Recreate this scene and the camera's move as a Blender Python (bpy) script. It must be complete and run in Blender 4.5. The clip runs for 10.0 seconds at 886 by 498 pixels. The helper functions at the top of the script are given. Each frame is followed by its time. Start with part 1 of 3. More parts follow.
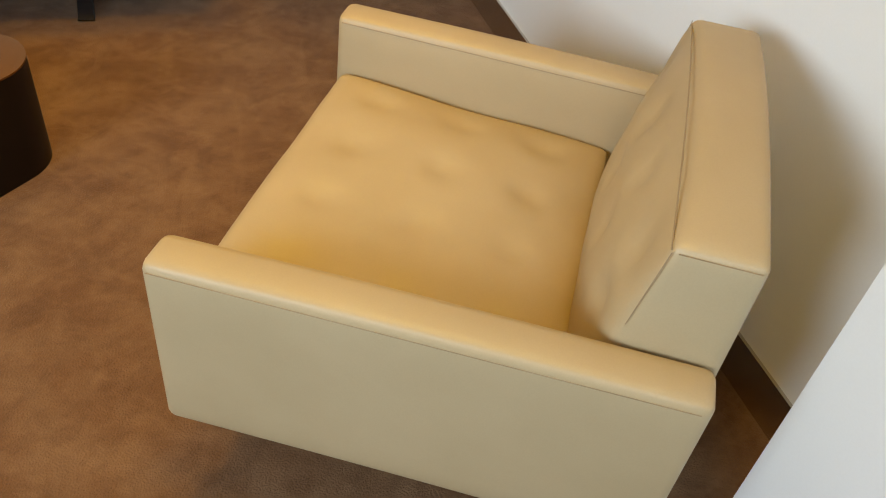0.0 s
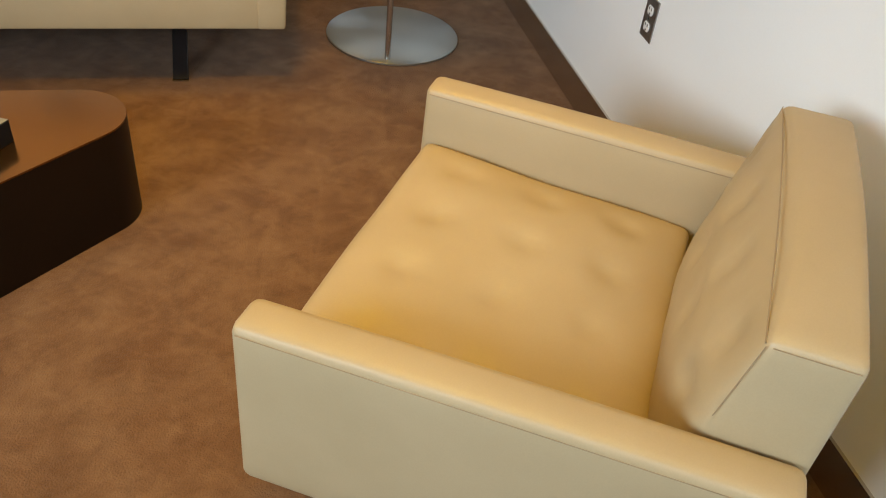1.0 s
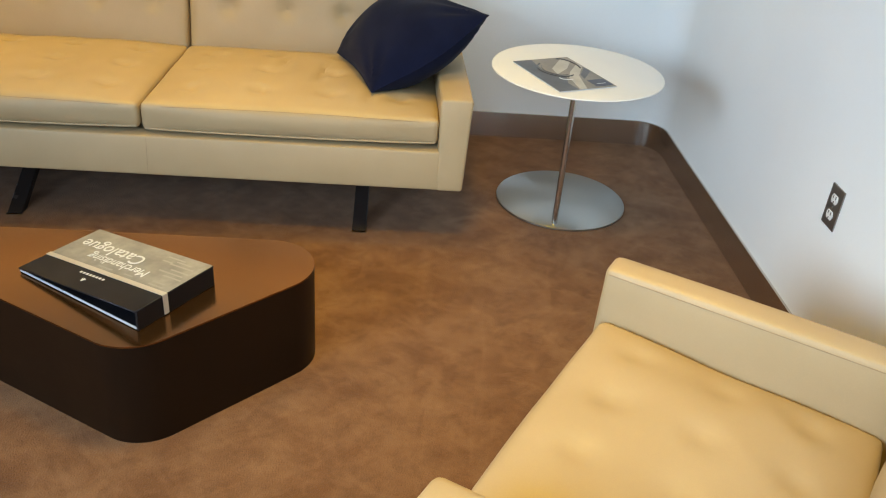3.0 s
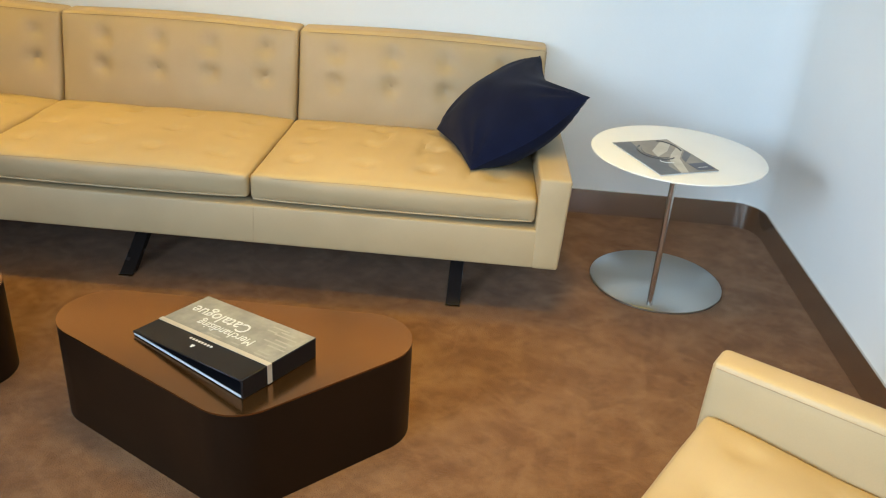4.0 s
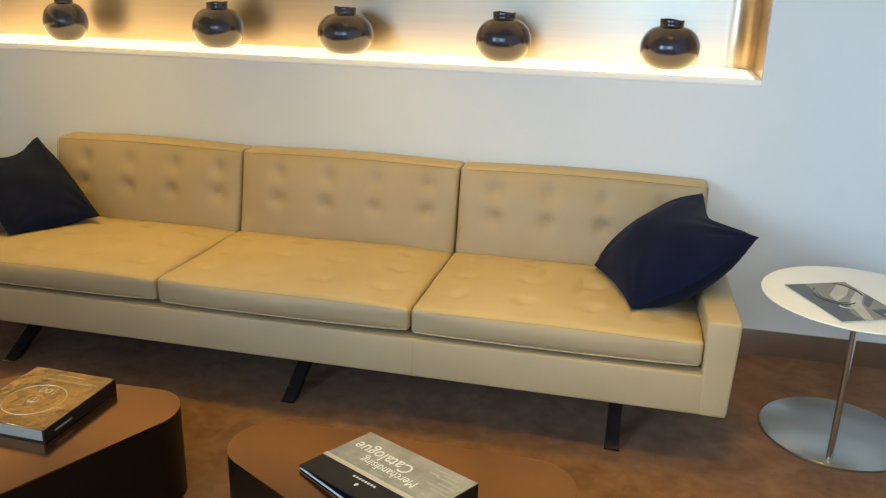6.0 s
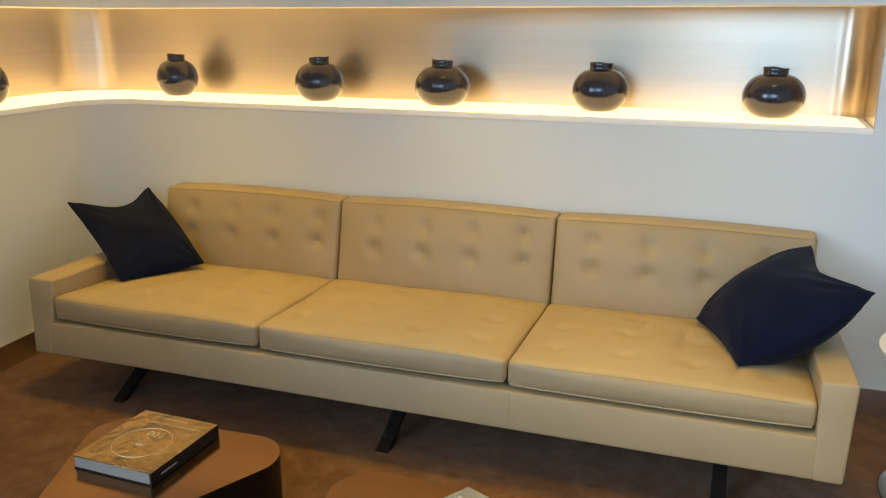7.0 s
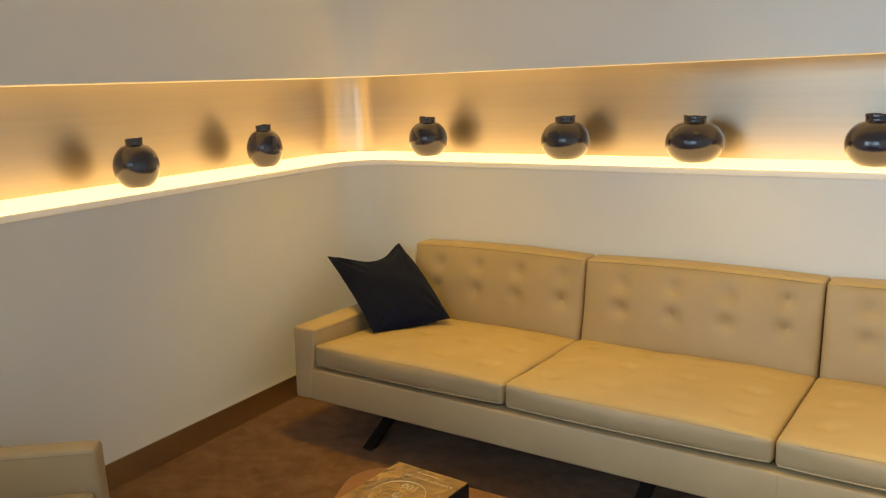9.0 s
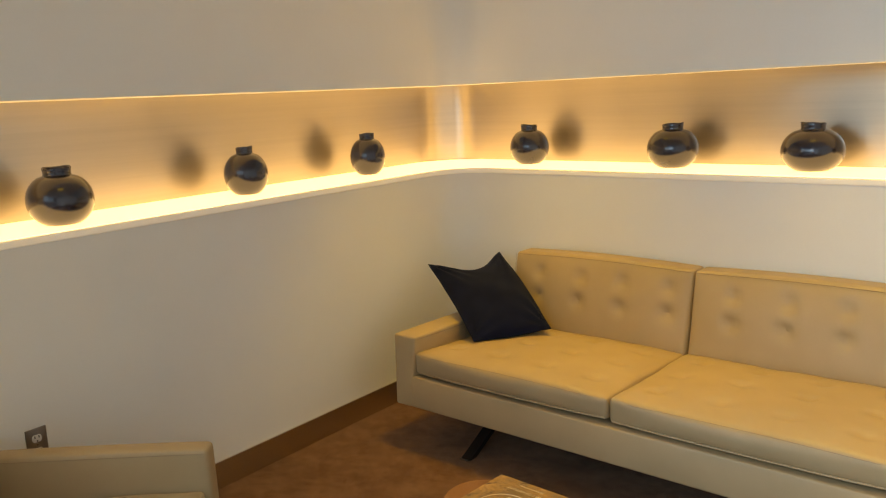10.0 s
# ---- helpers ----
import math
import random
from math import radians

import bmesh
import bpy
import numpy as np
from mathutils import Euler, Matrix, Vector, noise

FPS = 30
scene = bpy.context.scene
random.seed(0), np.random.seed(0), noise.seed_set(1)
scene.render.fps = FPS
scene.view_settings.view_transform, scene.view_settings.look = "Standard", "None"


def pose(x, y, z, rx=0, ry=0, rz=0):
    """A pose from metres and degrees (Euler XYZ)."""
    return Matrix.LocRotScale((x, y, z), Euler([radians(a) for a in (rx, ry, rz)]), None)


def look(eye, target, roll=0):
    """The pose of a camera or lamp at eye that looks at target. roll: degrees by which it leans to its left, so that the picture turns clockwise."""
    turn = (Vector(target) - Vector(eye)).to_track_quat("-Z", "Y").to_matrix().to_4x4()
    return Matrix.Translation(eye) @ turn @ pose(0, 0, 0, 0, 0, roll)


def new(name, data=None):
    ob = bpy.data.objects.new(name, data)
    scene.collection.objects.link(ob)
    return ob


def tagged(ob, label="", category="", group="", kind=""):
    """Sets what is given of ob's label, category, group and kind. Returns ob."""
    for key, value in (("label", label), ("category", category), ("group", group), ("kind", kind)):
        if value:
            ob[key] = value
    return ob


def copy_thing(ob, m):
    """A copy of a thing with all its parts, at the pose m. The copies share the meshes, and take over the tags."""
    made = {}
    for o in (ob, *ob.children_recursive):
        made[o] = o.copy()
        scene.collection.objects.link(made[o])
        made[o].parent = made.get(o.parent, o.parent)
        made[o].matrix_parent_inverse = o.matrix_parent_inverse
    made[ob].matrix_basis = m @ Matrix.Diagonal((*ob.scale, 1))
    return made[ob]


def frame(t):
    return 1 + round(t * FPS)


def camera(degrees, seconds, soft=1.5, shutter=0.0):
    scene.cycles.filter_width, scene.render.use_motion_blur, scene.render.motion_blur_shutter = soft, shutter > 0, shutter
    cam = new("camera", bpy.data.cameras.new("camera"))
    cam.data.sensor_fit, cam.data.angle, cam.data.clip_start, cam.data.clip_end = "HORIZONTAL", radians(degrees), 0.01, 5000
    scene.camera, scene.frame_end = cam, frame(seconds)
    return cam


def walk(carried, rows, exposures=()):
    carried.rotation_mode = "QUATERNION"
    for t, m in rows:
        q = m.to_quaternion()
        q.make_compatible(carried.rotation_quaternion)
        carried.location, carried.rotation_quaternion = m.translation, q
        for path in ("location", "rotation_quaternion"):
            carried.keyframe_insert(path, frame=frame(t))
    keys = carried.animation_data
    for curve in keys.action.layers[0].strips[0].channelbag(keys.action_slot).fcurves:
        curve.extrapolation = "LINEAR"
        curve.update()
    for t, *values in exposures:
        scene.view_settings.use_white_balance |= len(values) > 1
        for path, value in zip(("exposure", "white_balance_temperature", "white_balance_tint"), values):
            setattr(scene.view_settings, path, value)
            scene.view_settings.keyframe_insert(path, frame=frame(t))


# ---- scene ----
cam = camera(56.4, 10.0, 1.15)
PATH = [
    (0, (3.044, -2.576, 1.382), (3.599, -1.213, 0.028), 8.1),
    (0.5, (3.026, -2.566, 1.392), (3.538, -1.149, 0.077), 7.8),
    (1, (3.006, -2.554, 1.403), (3.438, -1.066, 0.139), 7.0),
    (1.5, (2.988, -2.543, 1.414), (3.339, -0.988, 0.206), 6.3),
    (2, (2.966, -2.536, 1.425), (3.229, -0.916, 0.282), 5.7),
    (2.5, (2.946, -2.528, 1.444), (3.139, -0.856, 0.363), 5.2),
    (4, (2.859, -2.519, 1.505), (2.771, -0.731, 0.614), 3.9),
    (4.5, (2.836, -2.513, 1.51), (2.653, -0.707, 0.671), 3.2),
    (5, (2.821, -2.505, 1.524), (2.547, -0.684, 0.745), 2.0),
    (5.5, (2.795, -2.503, 1.543), (2.446, -0.665, 0.835), 1.7),
    (7, (2.727, -2.503, 1.566), (2.083, -0.686, 1.032), 0.1),
    (7.5, (2.702, -2.495, 1.58), (1.943, -0.714, 1.076), -0.6),
    (8, (2.671, -2.501, 1.582), (1.782, -0.77, 1.12), -1.2),
    (8.5, (2.636, -2.508, 1.588), (1.636, -0.831, 1.156), -1.7),
    (9, (2.612, -2.513, 1.579), (1.485, -0.909, 1.182), -2.2),
    (9.5, (2.578, -2.548, 1.598), (1.366, -1.005, 1.212), -2.6),
    (10, (2.559, -2.518, 1.584), (1.256, -1.047, 1.213), -2.7),
]
EXPOSURES = [(0.0, -0.80, 7450, 15), (1.0, -0.71, 7450, 15), (2.5, -0.50, 6900, 12), (4.5, -0.24, 6200, 7), (5.5, -0.44, 6250, 8), (7.0, -0.79, 6420, 10), (8.5, -0.78, 6950, 12), (10.0, -0.72, 7600, 12)]
walk(cam, [(t, look(eye, target, roll)) for t, eye, target, roll in PATH], EXPOSURES)

# ---- world and lights ----
WEST, NORTH, EAST, SOUTH, CEIL = -0.362, 1.01, 4.10, -4.60, 2.80
SKEW = 0.06                    # the west wall closes in towards the south
NS = -2.45                     # south end of the niche
WEST_END = WEST - SKEW * NS
world = bpy.data.worlds.new("daylight")
scene.world = world
world.use_nodes = True
wt = world.node_tree
sky = wt.nodes.new("ShaderNodeTexSky")
sky.sky_type = "NISHITA"
sky.sun_disc = False
sky.sun_elevation, sky.sun_rotation = radians(38), radians(20)
wt.links.new(sky.outputs[0], wt.nodes["Background"].inputs[0])
wt.nodes["Background"].inputs[1].default_value = 0.12


def area_lamp(name, eye, target, sx, sy, power, color, spread=180):
    la = bpy.data.lights.new(name, "AREA")
    la.shape, la.size, la.size_y, la.energy, la.color = "RECTANGLE", sx, sy, power, color
    la.spread = radians(spread)
    ob = new(name, la)
    ob.matrix_world = look(eye, target)
    return ob


WINDOW = (0.10, 3.65, 1.60, 2.74)
area_lamp("window_daylight", (2.725, SOUTH + 0.02, 2.17), (3.3, 0.0, 1.0), 1.80, 1.10, 28, (0.50, 0.73, 1.0), 98)
area_lamp("window_daylight_shaded", (0.96, SOUTH + 0.02, 2.17), (2.0, 0.9, 1.3), 1.65, 1.10, 8, (0.50, 0.73, 1.0), 100)
SIDE_WINDOW = (-4.40, -2.60, 1.35, 2.65)
area_lamp("side_window_daylight", (WEST_END - 0.02, -3.5, 2.0), (3.1, -1.9, 0.45), 1.75, 1.25, 90, (0.58, 0.78, 1.0), 98)


def downlight_lamp(x, y, power, cone):
    la = bpy.data.lights.new("downlight_lamp", "SPOT")
    la.energy, la.color, la.shadow_soft_size = power, (1.0, 0.64, 0.02), 0.22
    la.spot_size, la.spot_blend = radians(cone), 0.85
    ob = new("downlight_lamp", la)
    ob.matrix_world = look((x, y, CEIL - 0.03), (x, y, 0))


DOWNLIGHTS = [(0.40, 0.34, 205, 70), (1.70, 0.38, 190, 66), (2.75, 0.40, 115, 64), (2.90, -0.80, 225, 72), (3.25, -1.75, 160, 76), (0.70, -1.6, 40, 100)]
for px, py, watts, cone in DOWNLIGHTS:
    downlight_lamp(px, py, watts, cone)


# ---- materials ----
def material(name, color, rough=0.6, metal=0.0, vary=0.12, scale=8.0, fine=120.0, bump=0.15, dist=0.002,
             stretch=(1, 1, 1), coat=0.0, sheen=0.0, spec=0.5, hue=None, emit=None):
    """Principled surface with broad variation, fine grain and relief in object space."""
    m = bpy.data.materials.new(name)
    m.use_nodes = True
    t = m.node_tree
    b = t.nodes["Principled BSDF"]
    co = t.nodes.new("ShaderNodeTexCoord")
    mp = t.nodes.new("ShaderNodeMapping")
    mp.inputs["Scale"].default_value = stretch
    t.links.new(co.outputs["Object"], mp.inputs[0])
    n1 = t.nodes.new("ShaderNodeTexNoise")
    n1.inputs["Scale"].default_value, n1.inputs["Detail"].default_value = scale, 5
    n2 = t.nodes.new("ShaderNodeTexNoise")
    n2.inputs["Scale"].default_value, n2.inputs["Detail"].default_value = fine, 3
    t.links.new(mp.outputs[0], n1.inputs[0])
    t.links.new(mp.outputs[0], n2.inputs[0])
    mix = t.nodes.new("ShaderNodeMix")
    mix.data_type = "RGBA"
    other = hue or tuple(c * (1 - 2 * vary) for c in color)
    mix.inputs[6].default_value = (*color, 1)
    mix.inputs[7].default_value = (*other, 1)
    ramp = t.nodes.new("ShaderNodeMapRange")
    ramp.inputs[1].default_value, ramp.inputs[2].default_value = 0.35, 0.68
    t.links.new(n1.outputs[0], ramp.inputs[0])
    t.links.new(ramp.outputs[0], mix.inputs[0])
    mul = t.nodes.new("ShaderNodeMix")
    mul.data_type, mul.blend_type = "RGBA", "MULTIPLY"
    mul.inputs[0].default_value = min(1.0, vary * 2)
    t.links.new(mix.outputs[2], mul.inputs[6])
    t.links.new(n2.outputs[0], mul.inputs[7])
    gain = t.nodes.new("ShaderNodeMix")
    gain.data_type, gain.blend_type = "RGBA", "MULTIPLY"
    gain.inputs[0].default_value = 1.0
    g = 1.0 + vary * 0.8
    gain.inputs[7].default_value = (g, g, g, 1)
    t.links.new(mul.outputs[2], gain.inputs[6])
    t.links.new(gain.outputs[2], b.inputs["Base Color"])
    rr = t.nodes.new("ShaderNodeMapRange")
    rr.inputs[3].default_value, rr.inputs[4].default_value = max(0.02, rough - min(0.08, vary)), min(1, rough + min(0.08, vary))
    t.links.new(n1.outputs[0], rr.inputs[0])
    t.links.new(rr.outputs[0], b.inputs["Roughness"])
    b.inputs["Metallic"].default_value = metal
    b.inputs["Specular IOR Level"].default_value = spec
    b.inputs["Coat Weight"].default_value = coat
    b.inputs["Coat Roughness"].default_value = 0.12
    b.inputs["Sheen Weight"].default_value = sheen
    if bump:
        bp = t.nodes.new("ShaderNodeBump")
        bp.inputs["Strength"].default_value, bp.inputs["Distance"].default_value = bump, dist
        t.links.new(n2.outputs[0], bp.inputs["Height"])
        t.links.new(bp.outputs[0], b.inputs["Normal"])
    if emit:
        b.inputs["Emission Color"].default_value = (*emit[:3], 1)
        b.inputs["Emission Strength"].default_value = emit[3]
    return m


LEATHER = material("cream_leather", (0.454, 0.336, 0.186), 0.5, vary=0.05, scale=5, fine=420, bump=0.12, dist=0.0006, hue=(0.427, 0.313, 0.169))
SEAM = material("seam_thread", (0.35, 0.24, 0.125), 0.7, vary=0.1, fine=600)
WALL = material("wall_paint", (0.89, 0.885, 0.845), 0.75, vary=0.02, scale=1.5, fine=260, bump=0.06, dist=0.0006)
CEILING = material("ceiling_paint", (0.84, 0.825, 0.79), 0.85, vary=0.02, scale=2, fine=200, bump=0.05)
LIP = material("acrylic_shelf_edge", (0.88, 0.85, 0.78), 0.4, vary=0.02, scale=4, fine=200, bump=0.02, emit=(1.0, 0.76, 0.46, 0.32))
GLOW = material("lit_acrylic_shelf", (0.85, 0.80, 0.68), 0.5, vary=0.02, bump=0.0, emit=(1.0, 0.64, 0.25, 4.3))
BRONZE = material("brushed_bronze_sheet", (0.62, 0.55, 0.45), 0.31, metal=1.0, vary=0.03, scale=3, fine=60, bump=0.02, dist=0.0012, stretch=(0.25, 0.25, 14))
BASEB = material("brushed_bronze_base", (0.60, 0.55, 0.49), 0.21, metal=1.0, vary=0.02, scale=3, fine=60, bump=0.004, dist=0.001, stretch=(0.3, 0.3, 14))
STEEL = material("brushed_steel", (0.48, 0.49, 0.47), 0.32, metal=1.0, vary=0.02, scale=5, fine=150, bump=0.0)
ROD = material("brushed_steel_rod", (0.62, 0.63, 0.62), 0.24, metal=1.0, vary=0.02, fine=150, bump=0.0)
for brushed, amount in ((STEEL, 0.6), (BASEB, 0.9), (ROD, 0.4), (BRONZE, 0.7)):
    nt = brushed.node_tree
    tangent = nt.nodes.new("ShaderNodeTangent")
    tangent.direction_type, tangent.axis = "RADIAL", "Z"
    nt.links.new(tangent.outputs[0], nt.nodes["Principled BSDF"].inputs["Tangent"])
    nt.nodes["Principled BSDF"].inputs["Anisotropic"].default_value = amount
    nt.nodes["Principled BSDF"].inputs["Anisotropic Rotation"].default_value = 0.25
CHROME = material("polished_steel", (0.60, 0.62, 0.63), 0.14, metal=1.0, vary=0.03, bump=0.0)
DARKMETAL = material("black_chrome", (0.035, 0.028, 0.025), 0.25, metal=0.3, vary=0.1, bump=0.03)
WHITE_TOP = material("white_laminate", (0.86, 0.84, 0.78), 0.35, vary=0.015, scale=6, fine=300, bump=0.02)
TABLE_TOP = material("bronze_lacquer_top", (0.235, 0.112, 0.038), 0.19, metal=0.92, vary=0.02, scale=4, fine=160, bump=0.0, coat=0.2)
# table sides take a far darker brown than the tops
TABLE_SIDE = material("dark_brown_side", (0.014, 0.0058, 0.0022), 0.42, spec=0.2, vary=0.12, scale=4, fine=160, bump=0.03, dist=0.0006)
NAVY = material("navy_cotton", (0.0055, 0.0085, 0.030), 0.9, vary=0.12, scale=12, fine=700, bump=0.35, dist=0.0008, sheen=0.04, spec=0.1)
VASE = material("dark_glazed_ceramic", (0.010, 0.011, 0.028), 0.25, vary=0.1, scale=4, fine=40, bump=0.0, dist=0.0008, coat=0.6, spec=0.5)
BLACK = material("black_board", (0.006, 0.006, 0.008), 0.38, spec=0.3, vary=0.1, fine=300, bump=0.06, dist=0.0004)
GREYCOVER = material("silver_grey_cover", (0.36, 0.34, 0.29), 0.45, vary=0.14, scale=14, fine=70, bump=0.03, hue=(0.24, 0.23, 0.20))
BAND = material("silver_band", (0.66, 0.60, 0.50), 0.3, metal=0.4, vary=0.04, bump=0.0)
PAPER = material("white_paper", (0.70, 0.74, 0.78), 0.7, vary=0.1, scale=6, fine=900, bump=0.3, dist=0.0006, stretch=(0.05, 0.05, 1))
PRINT = material("pale_print", (0.75, 0.75, 0.72), 0.6, vary=0.02, bump=0.0)
FAINT = material("faint_print", (0.40, 0.38, 0.33), 0.6, vary=0.05, bump=0.0)
GOLD = material("gold_foil_cover", (0.56, 0.39, 0.17), 0.22, metal=1.0, vary=0.2, scale=12, fine=11, bump=1.0, dist=0.014)
# the book's page block is greyer than the binder sheets
BOOKPAGES = material("grey_page_block", (0.40, 0.37, 0.33), 0.7, vary=0.1, scale=6, fine=900, bump=0.3, dist=0.0006, stretch=(0.05, 0.05, 1))
GOLDPRINT = material("pale_gold_print", (0.80, 0.66, 0.40), 0.4, metal=0.6, vary=0.03, bump=0.0)
MAGDARK = material("magazine_charcoal", (0.075, 0.075, 0.08), 0.3, vary=0.12, scale=14, bump=0.0)
MAGMID = material("magazine_taupe", (0.26, 0.225, 0.17), 0.3, vary=0.15, scale=10, bump=0.0)
MAGLIGHT = material("magazine_cream", (0.55, 0.52, 0.44), 0.3, vary=0.12, scale=10, bump=0.0)
MAGNAVY = material("magazine_navy", (0.03, 0.035, 0.07), 0.3, vary=0.1, scale=20, bump=0.0)
PLATE = material("steel_plate", (0.34, 0.31, 0.28), 0.35, metal=0.9, vary=0.05, fine=200, bump=0.03)
SOCKET = material("white_plastic", (0.78, 0.76, 0.72), 0.4, vary=0.02, bump=0.0)
SLOT = material("dark_slot", (0.02, 0.02, 0.02), 0.6, vary=0.05, bump=0.0)
LAMPGLOW = material("downlight_diffuser", (0.8, 0.8, 0.8), 0.5, vary=0.01, bump=0.0, emit=(1.0, 0.75, 0.45, 6.0))


def carpet_material():
    m = material("brown_cut_pile_carpet", (0.176, 0.081, 0.031), 0.95, vary=0.19, scale=14, fine=230, bump=0.8, dist=0.004, sheen=0.12, spec=0.1, hue=(0.144, 0.064, 0.023))
    t = m.node_tree
    b = t.nodes["Principled BSDF"]
    co = t.nodes.new("ShaderNodeTexCoord")
    last = b.inputs["Base Color"].links[0].from_socket

    def lay(rot, sx, sy, seed, detail, rough, low, high, amount, color, mask=0.0):
        """Blends in a colour where a turned and stretched noise stands above low."""
        nonlocal last
        mp = t.nodes.new("ShaderNodeMapping")
        mp.vector_type = "TEXTURE"
        mp.inputs["Rotation"].default_value = (0, 0, radians(rot))
        mp.inputs["Location"].default_value = (seed, seed * 0.7, 0)
        mp.inputs["Scale"].default_value = (1 / sx, 1 / sy, 1)
        n = t.nodes.new("ShaderNodeTexNoise")
        n.inputs["Scale"].default_value, n.inputs["Detail"].default_value = 1.0, detail
        n.inputs["Roughness"].default_value, n.inputs["Distortion"].default_value = rough, 0.35
        r = t.nodes.new("ShaderNodeMapRange")
        r.inputs[1].default_value, r.inputs[2].default_value, r.inputs[4].default_value = low, high, amount
        t.links.new(co.outputs["Object"], mp.inputs[0])
        t.links.new(mp.outputs[0], n.inputs[0])
        t.links.new(n.outputs[0], r.inputs[0])
        fac = r.outputs[0]
        if mask:
            k = t.nodes.new("ShaderNodeTexNoise")
            k.inputs["Scale"].default_value, k.inputs["Detail"].default_value = mask, 1
            kr = t.nodes.new("ShaderNodeMapRange")
            kr.inputs[1].default_value, kr.inputs[2].default_value = 0.47, 0.60
            off = t.nodes.new("ShaderNodeVectorMath")
            off.inputs[1].default_value = (seed * 3.1, seed * 1.7, 0)
            t.links.new(co.outputs["Object"], off.inputs[0])
            t.links.new(off.outputs[0], k.inputs[0])
            t.links.new(k.outputs[0], kr.inputs[0])
            mu = t.nodes.new("ShaderNodeMath")
            mu.operation = "MULTIPLY"
            t.links.new(fac, mu.inputs[0])
            t.links.new(kr.outputs[0], mu.inputs[1])
            fac = mu.outputs[0]
        mix = t.nodes.new("ShaderNodeMix")
        mix.data_type = "RGBA"
        mix.inputs[7].default_value = (*color, 1)
        t.links.new(fac, mix.inputs[0])
        t.links.new(last, mix.inputs[6])
        last = mix.outputs[2]

    pale, dark = (0.256, 0.138, 0.066), (0.104, 0.045, 0.016)
    # mottled pile at hand and finger size
    lay(20, 5.0, 6.5, 3.0, 7, 0.68, 0.42, 0.70, 0.70, pale)
    lay(-30, 9.0, 13.0, 7.0, 6, 0.70, 0.46, 0.66, 0.50, pale)
    lay(55, 8.0, 11.0, 11.0, 6, 0.70, 0.50, 0.68, 0.50, dark)
    # brushed strokes that cross one another
    lay(32, 2.4, 15.0, 5.0, 4, 0.6, 0.53, 0.68, 0.42, pale, 1.3)
    lay(-52, 2.8, 14.0, 15.0, 4, 0.6, 0.54, 0.69, 0.36, pale, 1.5)
    lay(84, 2.4, 15.0, 23.0, 4, 0.6, 0.54, 0.69, 0.36, pale, 1.2)
    t.links.new(last, b.inputs["Base Color"])
    return m


CARPET = carpet_material()


# ---- mesh helpers ----
def part(name, bm, mat, parent=None, label="", smooth=True):
    me = bpy.data.meshes.new(name)
    bmesh.ops.recalc_face_normals(bm, faces=bm.faces)
    bm.to_mesh(me)
    bm.free()
    me.materials.append(mat)
    if smooth:
        me.shade_smooth()
        me.set_sharp_from_angle(angle=radians(38))
    ob = new(name, me)
    if parent:
        ob.parent = parent
    if label:
        ob["label"] = label
    return ob


def thing(name, m, label, category, group=""):
    ob = new(name)
    ob.empty_display_size = 0.1
    ob.matrix_world = m
    return tagged(ob, label, category, group)


def arc(cx, cy, r, a0, a1, n=14):
    return [(cx + r * math.cos(radians(a0 + (a1 - a0) * i / n)), cy + r * math.sin(radians(a0 + (a1 - a0) * i / n))) for i in range(n + 1)]


def prism(poly, z0, z1, bevel=0.0, segs=2):
    """A plan outline raised from z0 to z1."""
    bm = bmesh.new()
    lo = [bm.verts.new((x, y, z0)) for x, y in poly]
    hi = [bm.verts.new((x, y, z1)) for x, y in poly]
    n = len(poly)
    bm.faces.new(lo[::-1])
    bm.faces.new(hi)
    for i in range(n):
        bm.faces.new((lo[i], lo[(i + 1) % n], hi[(i + 1) % n], hi[i]))
    if bevel:
        edges = [e for e in bm.edges if abs(e.verts[0].co.z - e.verts[1].co.z) < 1e-6]
        bmesh.ops.bevel(bm, geom=edges, offset=bevel, segments=segs, affect="EDGES", profile=0.6)
    return bm


def box(x0, y0, z0, x1, y1, z1, bevel=0.0, segs=2):
    bm = prism([(x0, y0), (x1, y0), (x1, y1), (x0, y1)], z0, z1)
    if bevel:
        bmesh.ops.bevel(bm, geom=bm.edges[:], offset=bevel, segments=segs, affect="EDGES", profile=0.6)
    return bm


def ribbon(path, thick, z0, z1):
    """A thin sheet that follows a plan path, thickened to its left."""
    left = []
    for i, (x, y) in enumerate(path):
        a, b = path[max(i - 1, 0)], path[min(i + 1, len(path) - 1)]
        d = Vector((b[0] - a[0], b[1] - a[1])).normalized()
        left.append((x - d.y * thick, y + d.x * thick))
    return prism(list(path) + left[::-1], z0, z1)


def lathe(profile, n=40, wobble=None):
    bm = bmesh.new()
    rings = []
    for k, (r, z) in enumerate(profile):
        ring = []
        for i in range(n):
            a = 2 * math.pi * i / n
            rr, zz = wobble(a, r, z, k) if wobble else (r, z)
            ring.append(bm.verts.new((rr * math.cos(a), rr * math.sin(a), zz)))
        rings.append(ring)
    for p, q in zip(rings, rings[1:]):
        for i in range(n):
            bm.faces.new((p[i], p[(i + 1) % n], q[(i + 1) % n], q[i]))
    bm.faces.new(rings[0][::-1])
    bm.faces.new(rings[-1])
    return bm


